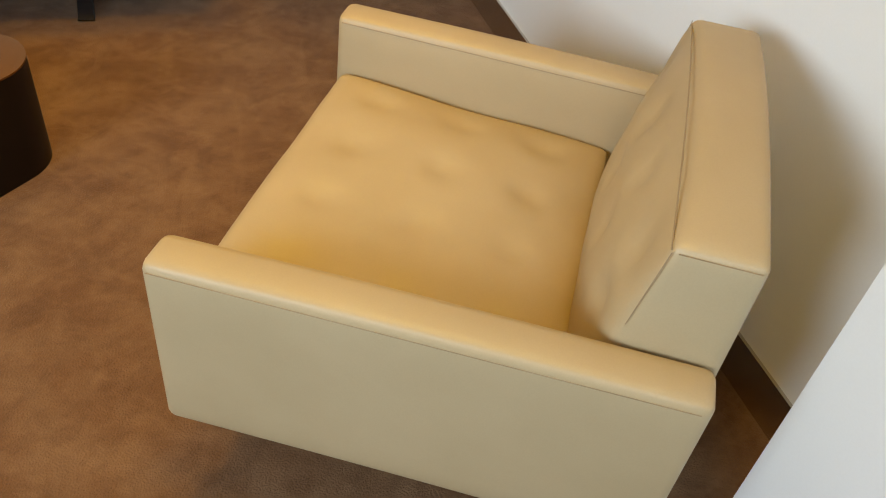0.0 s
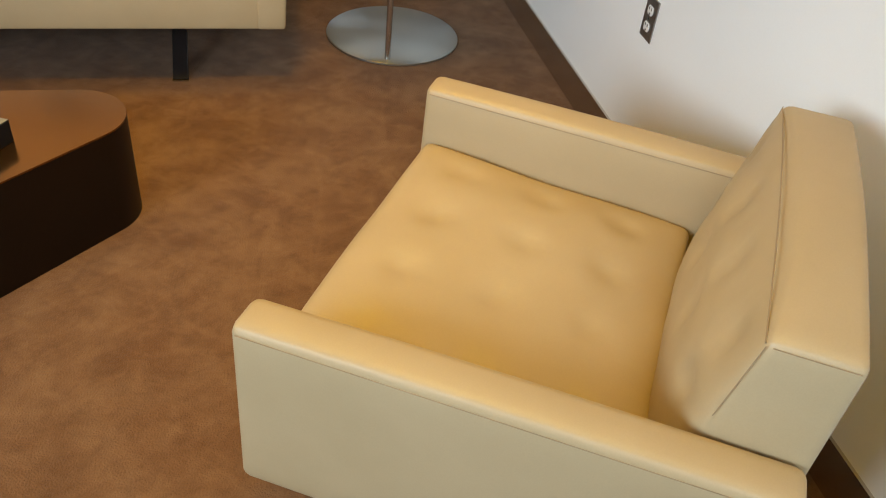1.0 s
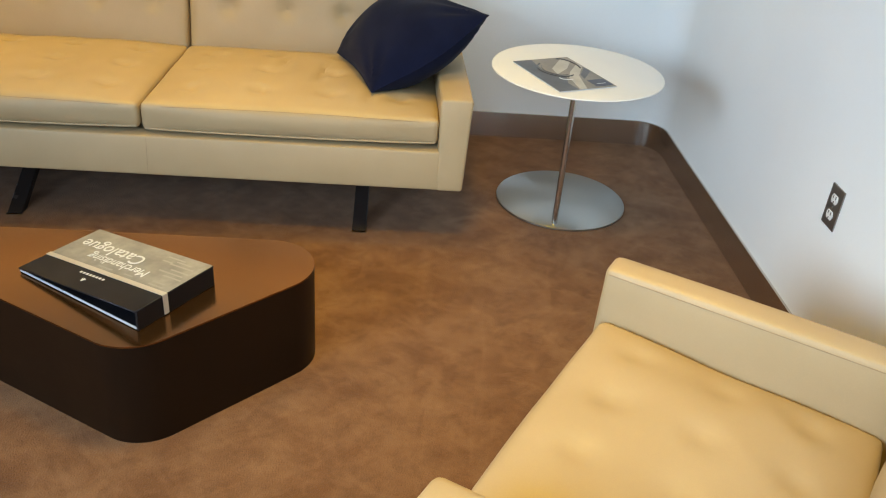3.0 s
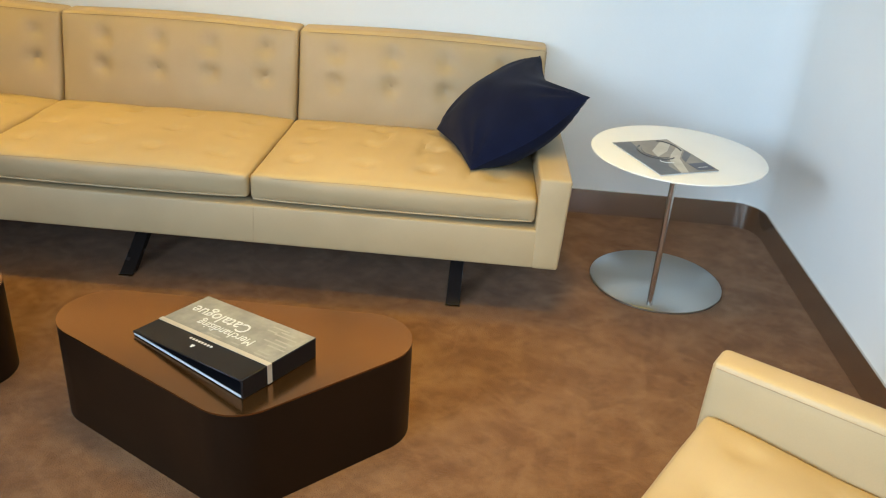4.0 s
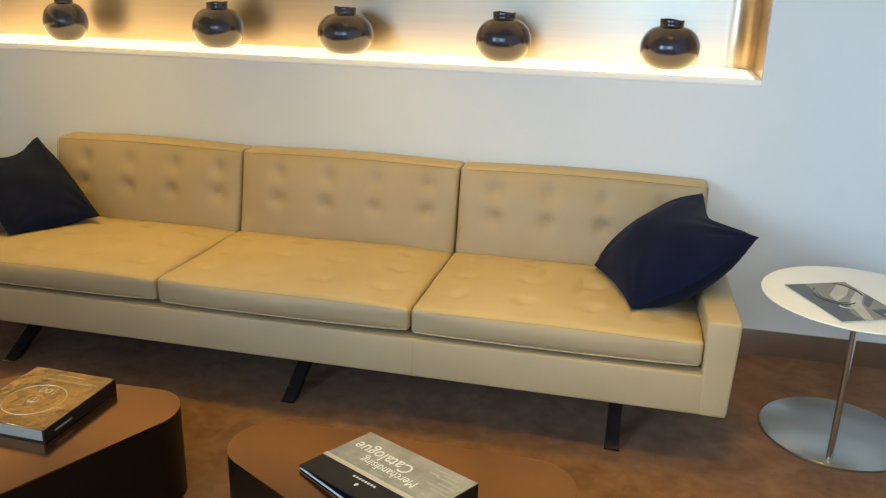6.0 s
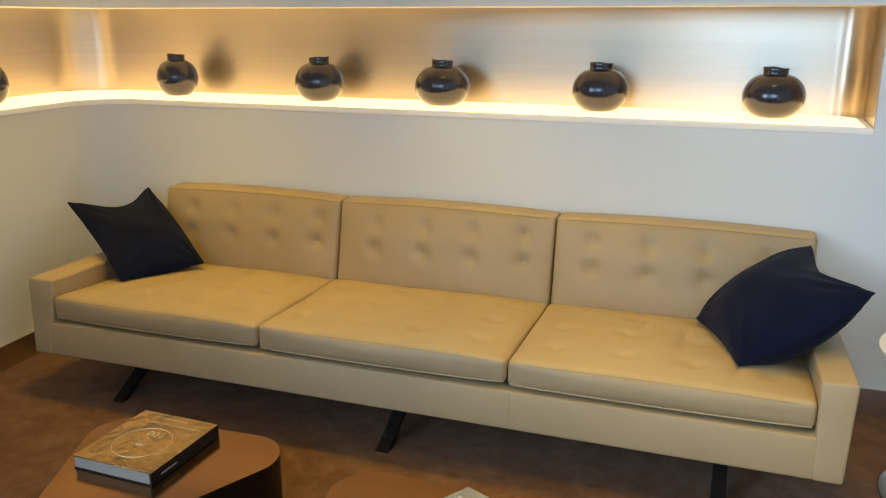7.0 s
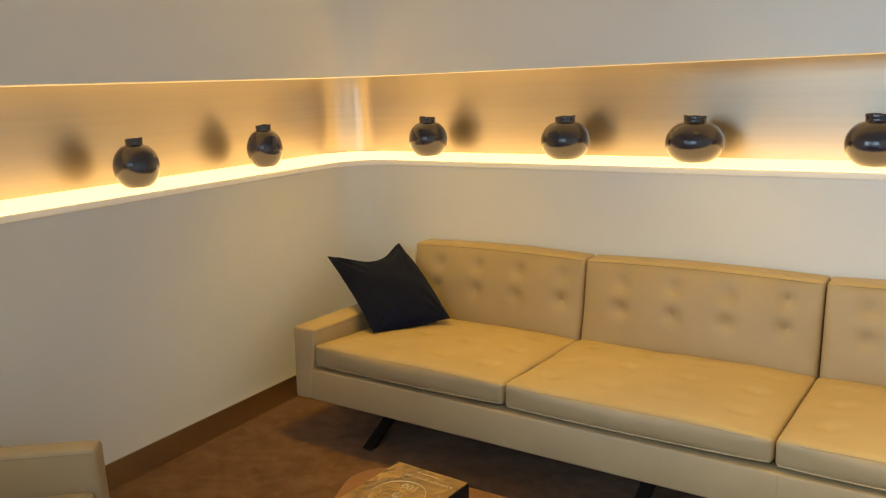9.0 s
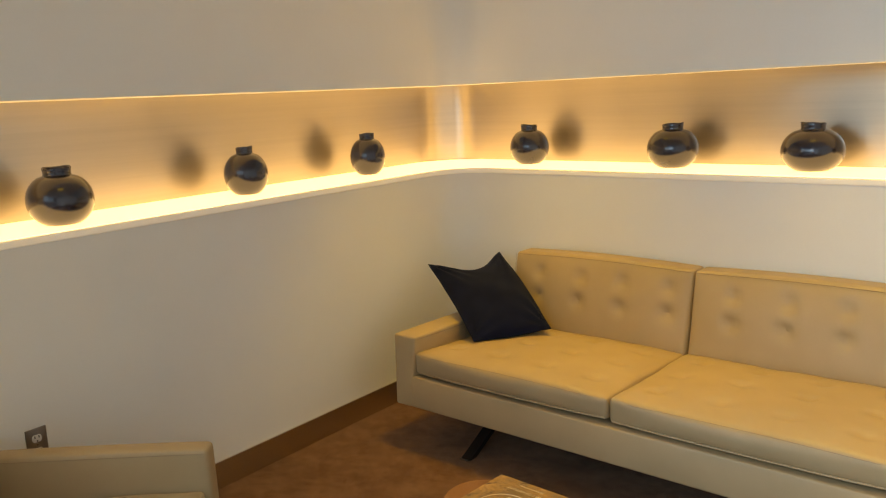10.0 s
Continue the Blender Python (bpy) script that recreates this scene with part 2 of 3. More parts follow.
def tube(points, r=0.002, closed=False, n=6):
    bm = bmesh.new()
    pts = [Vector(p) for p in points]
    rings = []
    m = len(pts)
    for i, p in enumerate(pts):
        a = pts[i - 1] if (i or closed) else p
        b = pts[(i + 1) % m] if (i < m - 1 or closed) else p
        d = (b - a).normalized()
        u = d.orthogonal().normalized() if abs(d.z) > 0.9 else d.cross(Vector((0, 0, 1))).normalized()
        v = d.cross(u)
        rings.append([bm.verts.new(p + r * (math.cos(2 * math.pi * k / n) * u + math.sin(2 * math.pi * k / n) * v)) for k in range(n)])
    pairs = list(zip(rings, rings[1:])) + ([(rings[-1], rings[0])] if closed else [])
    for p, q in pairs:
        for k in range(n):
            bm.faces.new((p[k], p[(k + 1) % n], q[(k + 1) % n], q[k]))
    if not closed:
        bm.faces.new(rings[0][::-1])
        bm.faces.new(rings[-1])
    return bm


def soft_box(x0, y0, z0, x1, y1, z1, r, shape=None, step=0.03):
    """A rounded box on a fine grid; shape(p, u, v, w) moves each point, u v w running from 0 to 1 across the box."""
    lo, hi = Vector((x0, y0, z0)), Vector((x1, y1, z1))
    size = hi - lo

    def cuts(length):
        n = max(2, round((length - 2 * r) / step))
        inner = [r + (length - 2 * r) * i / n for i in range(n + 1)]
        return [0, r * 0.08, r * 0.35] + inner + [length - r * 0.35, length - r * 0.08, length]

    grid = [cuts(size[i]) for i in range(3)]
    bm = bmesh.new()
    made = {}

    def vert(i, j, k):
        key = (i, j, k)
        if key not in made:
            p = Vector((grid[0][i], grid[1][j], grid[2][k]))
            core = Vector([min(max(p[a], r), size[a] - r) for a in range(3)])
            off = p - core
            if off.length > 1e-9:
                p = core + off.normalized() * r
            uvw = [p[a] / size[a] for a in range(3)]
            q = lo + p
            if shape:
                q = shape(q, *uvw)
            made[key] = bm.verts.new(q)
        return made[key]

    n = [len(g) - 1 for g in grid]
    for a, b, c in ((0, 1, 2), (1, 2, 0), (2, 0, 1)):
        for side in (0, n[c]):
            for i in range(n[a]):
                for j in range(n[b]):
                    ids = []
                    for di, dj in ((0, 0), (1, 0), (1, 1), (0, 1)):
                        key = [0, 0, 0]
                        key[a], key[b], key[c] = i + di, j + dj, side
                        ids.append(vert(*key))
                    if len(set(ids)) == 4:
                        bm.faces.new(ids if side else ids[::-1])
    return bm


def text_mesh(body, size, mat, m, parent, name, width=0.0):
    cu = bpy.data.curves.new(name, "FONT")
    cu.body, cu.size, cu.extrude, cu.align_x = body, size, 0.0004, "LEFT"
    cu.resolution_u = 3
    ob = bpy.data.objects.new(name, cu)
    scene.collection.objects.link(ob)
    bpy.context.view_layer.update()
    me = bpy.data.meshes.new_from_object(ob.evaluated_get(bpy.context.evaluated_depsgraph_get()))
    bpy.data.objects.remove(ob)
    if width:
        span = max(v.co.x for v in me.vertices)
        me.transform(Matrix.Diagonal((width / span, 1, 1, 1)))
    me.materials.clear()
    me.materials.append(mat)
    out = new(name, me)
    out.parent = parent
    out.matrix_local = m
    return out


# ---- structure ----
def structure(name, bm, mat, label, category):
    return tagged(part(name, bm, mat), label, category, kind="structure")


RW, RE = 0.20, 0.13            # rounded corners, west and east
BACK = 0.44                    # depth of the niche
NX1 = 3.22                     # east end of the niche
Z_SHELF, Z_TOP = 1.172, 1.623
LIP_H = 0.024
NB, WB = NORTH + BACK, WEST - BACK - 0.09

bm = bmesh.new()
gx, gy = 12, 16
bmesh.ops.create_grid(bm, x_segments=gx, y_segments=gy, size=0.5)
bmesh.ops.scale(bm, vec=(EAST - WEST + 1.4, NORTH - SOUTH + 1.4, 1), verts=bm.verts)
bmesh.ops.translate(bm, vec=((EAST + WEST) / 2, (NORTH + SOUTH) / 2, 0), verts=bm.verts)
structure("floor", bm, CARPET, "brown cut-pile carpet with pale brushed strokes", "floor")

TURN = math.degrees(math.atan(SKEW))
STRETCH = math.hypot(1, SKEW)


def west_at(y, off=0.0):
    """The west wall's face at y, moved off metres into the room."""
    return WEST - SKEW * y + off * STRETCH


def west_corner(off=0.0):
    """The rounded corner between the west and north walls, moved off metres into the room."""
    return arc(west_at(NORTH - RW, RW), NORTH - RW, RW - off, 180 + TURN, 90)


corner_w = west_corner()
west_poly = [(west_at(NS), NS), corner_w[0], (WB - 0.06, corner_w[0][1]), (WB - 0.06, NS)]
north_poly = corner_w + [(NX1, NORTH), (NX1, NB + 0.06), (WB - 0.06, NB + 0.06), (WB - 0.06, corner_w[0][1])]
corner_e = arc(EAST - RE, NORTH - RE, RE, 90, 0)
end_poly = [(NX1, NORTH)] + corner_e + [(EAST, NORTH - 0.3), (EAST + 0.2, NORTH - 0.3), (EAST + 0.2, NB + 0.06), (NX1, NB + 0.06)]
structure("wall_west_lower", prism(west_poly, 0, Z_SHELF - LIP_H), WALL, "off-white painted wall below the lit niche", "wall")
structure("wall_west_upper", prism(west_poly, Z_TOP, CEIL), WALL, "off-white painted wall above the lit niche", "wall")
structure("wall_north_lower", prism(north_poly, 0, Z_SHELF - LIP_H), WALL, "off-white wall behind the sofa with a rounded corner", "wall")
structure("wall_north_upper", prism(north_poly, Z_TOP, CEIL), WALL, "off-white wall above the lit niche with a rounded corner", "wall")
structure("wall_north_end", prism(end_poly, 0, CEIL), WALL, "off-white wall turning round a soft corner", "wall")
PX, PY = 3.872, -2.03           # corner of the projecting wall
structure("wall_east", prism([(EAST, NORTH - 0.3), (EAST + 0.028, PY - 0.1), (EAST + 0.2, PY - 0.1), (EAST + 0.2, NORTH - 0.3)], 0, CEIL), WALL, "off-white painted wall beside the armchair", "wall")
structure("wall_east_return", box(PX, SOUTH, 0, EAST + 0.2, PY, CEIL, 0.002), WALL, "off-white projecting wall in daylight", "wall")


def joined(*boxes):
    bm = bmesh.new()
    for b in boxes:
        me = bpy.data.meshes.new("joined")
        b.to_mesh(me)
        b.free()
        bm.from_mesh(me)
        bpy.data.meshes.remove(me)
    return bm


wx0, wx1, wz0, wz1 = WINDOW
structure("wall_south", joined(box(WB - 0.06, SOUTH - 0.2, 0, wx0, SOUTH, CEIL), box(wx1, SOUTH - 0.2, 0, EAST + 0.2, SOUTH, CEIL),
                               box(wx0, SOUTH - 0.2, 0, wx1, SOUTH, wz0), box(wx0, SOUTH - 0.2, wz1, wx1, SOUTH, CEIL)), WALL, "off-white wall with a broad window opening", "wall")
sy0, sy1, sz0, sz1 = SIDE_WINDOW
structure("wall_west_end", joined(box(WB - 0.06, SOUTH, 0, WEST_END, sy0, CEIL), box(WB - 0.06, sy1, 0, WEST_END, NS, CEIL),
                                  box(WB - 0.06, sy0, 0, WEST_END, sy1, sz0), box(WB - 0.06, sy0, sz1, WEST_END, sy1, CEIL)), WALL, "off-white wall with a tall window opening", "wall")
structure("ceiling", box(WB - 0.06, SOUTH - 0.2, CEIL, EAST + 0.2, NB + 0.06, CEIL + 0.1), CEILING, "plain white painted ceiling", "ceiling")

# niche: lining, shelf, lit panel
BX = west_at(NB - 0.24, -BACK)     # back of the niche by the corner
line_c = arc(BX + 0.21, NB - 0.24, 0.21, 180 + TURN, 135, 12) + arc(BX + 0.24, NB - 0.21, 0.21, 135, 90, 12)
line_e = arc(NX1 - 0.13, NB - 0.13, 0.13, 90, 0)
lining = [(west_at(NS, -BACK), NS)] + line_c + line_e + [(NX1 - 0.003, NORTH + 0.004)]
structure("niche_lining", ribbon(lining, 0.012, Z_SHELF - 0.01, Z_TOP + 0.005), BRONZE, "brushed bronze metal lining of the wall niche", "niche")


def front(off):
    return [(west_at(NS, off), NS + 0.002)] + west_corner(off) + [(NX1 - 0.002, NORTH - off)]


shelf_poly = front(0.004) + [(NX1 - 0.002, NB), (BX - 0.03, NB), (west_at(NS, -BACK) - 0.002, NS + 0.002)]
structure("niche_shelf", prism(shelf_poly, Z_SHELF - LIP_H, Z_SHELF, 0.006, 4), LIP, "faintly glowing cream acrylic shelf with a rounded nose", "shelf")
glow_poly = front(-0.024)[:-1] + [(NX1 - 0.03, NORTH + 0.024), (NX1 - 0.03, NB - 0.13), (NX1 - 0.15, NB - 0.012), (BX + 0.26, NB - 0.006), (BX + 0.09, NB - 0.09), (BX + 0.008, NB - 0.26), (west_at(NS, -BACK) + 0.006, NS + 0.01)]
structure("shelf_light_panel", prism(glow_poly, Z_SHELF + 0.0005, Z_SHELF + 0.004), GLOW, "glowing warm acrylic panel set in the shelf", "light panel")

# baseboard, following walls and corners
base_path = [(west_at(NS), NS + 0.01)] + corner_w + corner_e + [(EAST, NORTH - 0.3), (EAST + 0.027, PY + 0.001)]
structure("baseboard", ribbon(base_path, -0.008, 0, 0.115), BASEB, "brushed dark bronze metal baseboard", "baseboard")


# ---- downlights ----
def downlight(x, y):
    t = thing("downlight", pose(x, y, CEIL), "round recessed warm ceiling downlight", "ceiling light", "ceiling downlights")
    part("trim_ring", lathe([(0.055, -0.004), (0.075, -0.004), (0.078, 0.0), (0.055, 0.0)], 32), SOCKET, t)
    part("diffuser", lathe([(0.05, -0.001), (0.05, 0.0)], 32), LAMPGLOW, t)


for px, py, watts, cone in DOWNLIGHTS:
    downlight(px, py)


# ---- upholstered seats ----
def dimples(us, vs, depth, size, w, d):
    spots = [(u * w, v * d) for u in us for v in vs]

    def f(x, y):
        return sum(depth * math.exp(-((x - a) ** 2 + (y - b) ** 2) / (2 * size * size)) for a, b in spots)
    return f


def seat_unit(root, width, depth, count, z_bot, z_arm, z_back, seat_z, arm=0.09, flare=(0.03, 0.03), lean=0.05, seam_y=0.86, rear_y=0.98, seed=0, taper=0.03, slope=0.18, back_in=(0.07, 0.07), splits=(), seat_y=0.039, front_y=0.0, bulge=0.028, sink=0.012, creases=(), tuft=1.0, edge=0.011, rail_in=0.0025, gap=0.009, pipe_y=0.002, rear=0.085, crown=0.012):
    rng = random.Random(seed)
    rail_top = z_bot + 0.135

    def lean_of(z):
        return lean * (z - z_bot) / (z_arm - z_bot)

    # arms
    for side in (0, 1):
        x0, x1 = (0, arm) if side == 0 else (width - arm, width)

        def arm_shape(p, u, v, w, side=side):
            out = flare[side] * w * (-1 if side == 0 else 1)
            k = u if side else 1 - u
            p.x += out * k + taper * v * (1 if side == 0 else -1)
            p.y += lean_of(p.z) * (1 - v)
            p.z += 0.004 * math.sin(math.pi * v)
            return p
        a = part("armrest", soft_box(x0, front_y, z_bot, x1, depth, z_arm, edge, arm_shape, 0.05), LEATHER, root)
        xo = -flare[0] - 0.0005 if side == 0 else width + flare[1] + 0.0005
        tp = taper if side == 0 else -taper
        xi = arm if side == 0 else width - arm
        for nm, xs, zz in (("outer_seam", xo, z_arm - 0.016), ("inner_seam", xi, z_arm - 0.014)):
            pts = [(xs + tp * (0.02 + 0.97 * v), lean * 0.95 * (1 - v) + front_y + 0.012 + (depth - front_y - 0.03) * v, zz) for v in [i / 12 for i in range(13)]]
            part(nm, tube(pts, 0.00075), SEAM, a)
    # frame
    def rail_shape(p, u, v, w):
        p.y += lean_of(p.z) * (1 - v)
        return p
    part("front_rail", soft_box(arm - 0.009, front_y + rail_in, z_bot + 0.001, width - arm + 0.009, 0.12, rail_top, 0.010, rail_shape, 0.08), LEATHER, root)
    part("base_frame", box(arm - 0.002, 0.10, z_bot + 0.012, width - arm + 0.002, rear_y - 0.02, rail_top - 0.01), LEATHER, root)
    # cushions
    inner = width - 2 * arm
    cw = inner / count
    for i in range(count):
        x0, x1 = arm + cw * i + 0.002, arm + cw * (i + 1) - 0.002
        skew = [0.0, *splits, 0.0] if splits else [taper * 0.5, -taper * 0.5]
        s0, s1 = skew[i], skew[i + 1]
        y0, y1 = seat_y, seam_y - rear
        f = dimples((0.14, 0.38, 0.62, 0.86), (0.2, 0.5, 0.78), 0.017 if count > 1 else 0.011, 0.022 if count > 1 else 0.024, x1 - x0, y1 - y0)
        ph = rng.uniform(0, 6)

        def seat_shape(p, u, v, w, x0=x0, y0=y0, f=f, ph=ph, s0=s0, s1=s1):
            sx = v * (s0 * (1 - u) + s1 * u)
            swell = 0.032 * (1 - (2 * u - 1) ** 4) * (1 - (2 * v - 1) ** 4)
            if w > 0.5:
                p.z += (w - 0.5) * 2 * (swell - f(p.x - x0, p.y - y0) + 0.003 * math.sin(9 * u + ph) * math.sin(7 * v + ph))
            p.y -= 0.012 * math.sin(math.pi * u) * (1 - v) * math.sin(math.pi * w)
            p.z += 0.007 * (1 - v) * u ** 3 * (1 - w)
            if w > 0.5:
                p.z += 0.0032 * noise.noise(Vector((p.x * 9 + ph, p.y * 6, 0)))
                for cx, cy, half in creases:
                    p.z -= 0.010 * math.exp(-((p.x - cx - 0.03 * (p.y - cy)) / 0.014) ** 2 - ((p.y - cy) / half) ** 4)
            p.x += sx
            p.z -= sink * v * max(0.0, w)
            return p
        c = part("seat_cushion", soft_box(x0, y0, rail_top + gap, x1, y1, seat_z, 0.020, seat_shape, 0.0165), LEATHER, root)
        for nm, zz, rad, mat, oy in (("top_seam", seat_z - 0.012, 0.00075, SEAM, 0.004), ("lower_piping", rail_top + gap + 0.0095, 0.0034, LEATHER, pipe_y)):
            if nm == "top_seam" and count == 1:
                continue
            pts = []
            for k in range(17):
                u = k / 16
                w = (zz - rail_top - 0.010) / (seat_z - rail_top - 0.010)
                pts.append((x0 + 0.012 + (x1 - x0 - 0.024) * u, y0 + oy - 0.003 - 0.012 * math.sin(math.pi * u) * math.sin(math.pi * w) + 0.006 * (abs(2 * u - 1) ** 8), zz + (0.010 * math.sin(math.pi * u) if rad < 0.002 else 0.006 * u ** 3)))
            part(nm, tube(pts, rad), mat, c)
    # backs
    bx0, bx1 = back_in[0], width - back_in[1]
    xs = [bx0] + [arm + cw * i + (splits[i - 1] if splits else 0) for i in range(1, count)] + [bx1]
    for i in range(count):
        x0, x1 = xs[i] + 0.002, xs[i + 1] - 0.002
        z0 = seat_z - 0.075
        h = z_back - z0
        rows = (0.50, 0.78)
        cols = [(arm + cw * (i + c) - x0) / (x1 - x0) for c in (0.15, 0.385, 0.615, 0.85)]
        f = dimples(cols, rows, 0.025 * tuft, 0.020, x1 - x0, h)

        def back_shape(p, u, v, w, x0=x0, z0=z0, h=h, f=f):
            if v < 0.6:
                k = 1 - v / 0.6
                swell = bulge * (1 - (2 * u - 1) ** 4) * (1 - abs(2 * w - 0.85) ** 3)
                p.y += k * (-slope * (1 - w) * h - swell + f(p.x - x0, p.z - z0) + 0.004 * noise.noise(Vector((p.x * 8, p.z * 8, 3.0))))
            if w > 0.8:
                p.z += crown * math.sin(math.pi * min(max(u, 0), 1)) * (w - 0.8) * 5
            return p
        c = part("back_cushion", soft_box(x0, seam_y, z0, x1, rear_y, z_back, 0.016, back_shape, 0.022), LEATHER, root)
        pts = [(x0 + 0.008 + (x1 - x0 - 0.016) * k / 14, seam_y + 0.001, z_back - 0.011 + (crown - 0.002) * math.sin(math.pi * k / 14)) for k in range(15)]
        part("front_seam", tube(pts, 0.0012), SEAM, c)
        for xe in ((x0,) if i == 0 else ()) + ((x1,) if i == count - 1 else ()):
            pts = [(xe, seam_y + 0.003 - slope * (z_back - z) * 0.97, z) for z in [z_back - 0.01 - 0.02 * k for k in range(int((z_back - z_arm) / 0.02))]]
            part("side_seam", tube(pts, 0.00075), SEAM, c)
            pts = [(xe, seam_y + 0.01 + (rear_y - seam_y - 0.02) * k / 6, z_back - 0.010) for k in range(7)]
            part("end_seam", tube(pts, 0.00075), SEAM, c)


def blade_leg(root, x, y0, y1, z_bot, width=0.05):
    """Flat sloping bar from a foot near the front up under the seat."""
    bm = bmesh.new()
    prof = [(y0, 0.0), (y0 + 0.055, 0.0), (y1 + 0.03, z_bot), (y1 - 0.02, z_bot)]
    a = [bm.verts.new((x, y, z)) for y, z in prof]
    b = [bm.verts.new((x + width, y, z)) for y, z in prof]
    bm.faces.new(a)
    bm.faces.new(b[::-1])
    for i in range(4):
        bm.faces.new((a[i], b[i], b[(i + 1) % 4], a[(i + 1) % 4]))
    bmesh.ops.bevel(bm, geom=bm.edges[:], offset=0.002, segments=1, affect="EDGES")
    leg = part("leg", bm, DARKMETAL, root, "black chrome blade leg")
    part("foot_plate", box(x - 0.001, min(y0, y0 + 0.056) - 0.001, 0.0, x + width + 0.001, y0 + 0.057, 0.004), CHROME, leg)


SOFA_W = 3.13
sofa = thing("sofa", pose(0, 0, 0), "long cream leather three-seat sofa with tufted cushions against the wall", "sofa")
seat_unit(sofa, SOFA_W, 0.97, 3, 0.203, 0.515, 0.765, 0.445, flare=(0.042, 0.018), seam_y=0.862, rear_y=0.985, splits=(-0.04, -0.015), sink=0.034, slope=0.215, creases=((2.62, 0.42, 0.11), (2.80, 0.20, 0.08), (2.47, 0.52, 0.06)))
part("rail_seam", tube([(2.075, 0.002 + 0.05 * (0.009 + 0.012 * k) / 0.312, 0.212 + 0.012 * k) for k in range(11)], 0.0007), SEAM, sofa)
for lx in (0.33, 1.555, 2.755):
    blade_leg(sofa, lx, 0.045, 0.46, 0.216)
    blade_leg(sofa, lx, 0.86, 0.53, 0.216)

CH_W, CH_D = 0.863, 0.80
chair = thing("armchair", pose(3.414, -0.955, 0, 0, 0, -121.7), "cream leather armchair with tufted seat standing by the wall", "armchair", "armchairs")
seat_unit(chair, CH_W, CH_D, 1, 0.183, 0.551, 0.731, 0.425, arm=0.075, flare=(0.004, 0.004), lean=0.006, seam_y=0.683, rear_y=0.806, seed=4, taper=0.018, slope=0.164, back_in=(0.114, 0.093), seat_y=0.008, front_y=-0.012, bulge=0.040, sink=0.03, tuft=0.55, edge=0.018, rail_in=0.024, gap=0.006, pipe_y=0.02, rear=0.074, crown=0.022)
for lx in (0.2, 0.65):
    blade_leg(chair, lx, 0.10, 0.30, 0.218)
    blade_leg(chair, lx, 0.66, 0.50, 0.218)
copy_thing(chair, pose(0.936, -1.848, 0, 0, 0, 130.3))


# ---- coffee tables ----
def round_hull(circles, r):
    """Outline round three equal discs, anticlockwise."""
    out = []
    n = len(circles)
    for i in range(n):
        p, c, q = (Vector(circles[k]) for k in (i - 1, i, (i + 1) % n))
        a0 = math.degrees(math.atan2(c.y - p.y, c.x - p.x)) - 90
        a1 = math.degrees(math.atan2(q.y - c.y, q.x - c.x)) - 90
        while a1 < a0:
            a1 += 360
        out += arc(c.x, c.y, r, a0, a1, 18)
    return out


def coffee_table(circles, r, label):
    cx, cy = sum(c[0] for c in circles) / 3, sum(c[1] for c in circles) / 3
    t = thing("coffee_table", pose(cx, cy, 0), label, "coffee table", "coffee tables")
    loc = [(a - cx, b - cy) for a, b in circles]
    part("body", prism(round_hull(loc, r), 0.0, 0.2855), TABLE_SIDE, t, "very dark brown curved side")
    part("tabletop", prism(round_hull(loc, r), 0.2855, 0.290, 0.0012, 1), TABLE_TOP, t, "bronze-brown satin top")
    return t


coffee_table([(1.863, -0.655), (2.31, -0.905), (2.575, -0.655)], 0.127, "low brown table shaped as a rounded triangle under a binder")
coffee_table([(0.985, -0.60), (1.165, -1.05), (1.385, -0.585)], 0.127, "low brown table shaped as a rounded triangle under a book")


# ---- side table ----
side = thing("side_table", pose(3.552, 0.385, 0), "round white side table on a brushed steel disc base", "side table")
part("base_disc", lathe([(0.245, 0.0), (0.253, 0.003), (0.253, 0.009), (0.249, 0.012), (0.02, 0.0125)], 72), STEEL, side, "brushed steel disc")
st = part("stem", lathe([(0.011, 0.012), (0.011, 0.575)], 20), ROD, side, "polished steel stem")
st.location = (-0.052, -0.21, 0)
tp = part("tabletop", lathe([(0.288, 0.574), (0.296, 0.577), (0.298, 0.580), (0.296, 0.583), (0.02, 0.5832)], 72), WHITE_TOP, side, "white laminate top")
tp.location = (-0.042, -0.15, 0)

# magazine on the side table
mag = thing("magazine", pose(3.411, -0.012, 0.584, 0, 0, 23.5), "magazine with a grey and beige cover lying on the side table", "magazine")
MW, MH = 0.220, 0.308
part("page_block", box(0, 0, 0, MW, MH, 0.0035, 0.0006, 1), PAPER, mag)
part("cover", box(-0.001, -0.001, 0.0035, MW, MH, 0.0042), MAGMID, mag, "taupe printed cover")
part("dark_photo_area", prism([(0, 0.0), (0.075, 0.0), (0.07, 0.06), (0.10, 0.12), (0.055, 0.20), (0.07, 0.306), (0, 0.306)], 0.0042, 0.0045), MAGDARK, mag)
part("pale_photo_area", prism([(0.078, 0.0), (0.105, 0.0), (0.150, 0.120), (0.215, 0.20), (0.215, 0.235), (0.140, 0.160), (0.105, 0.110)], 0.0042, 0.0046), MAGLIGHT, mag)
part("pale_photo_area", prism([(0.085, 0.150), (0.150, 0.195), (0.205, 0.262), (0.180, 0.290), (0.130, 0.240), (0.095, 0.205)], 0.0042, 0.00455), MAGLIGHT, mag)
for cx, cy, rx, ry, a0, a1, r in ((0.105, 0.195, 0.060, 0.075, 2.0, 5.2, 0.0026), (0.105, 0.195, 0.046, 0.060, 2.2, 5.0, 0.0012), (0.165, 0.225, 0.040, 0.070, -0.6, 1.5, 0.0030)):
    part("curved_stroke", tube([(cx + rx * math.cos(a), cy + ry * math.sin(a), 0.0047) for a in [a0 + (a1 - a0) * k / 14 for k in range(15)]], r), MAGDARK, mag)
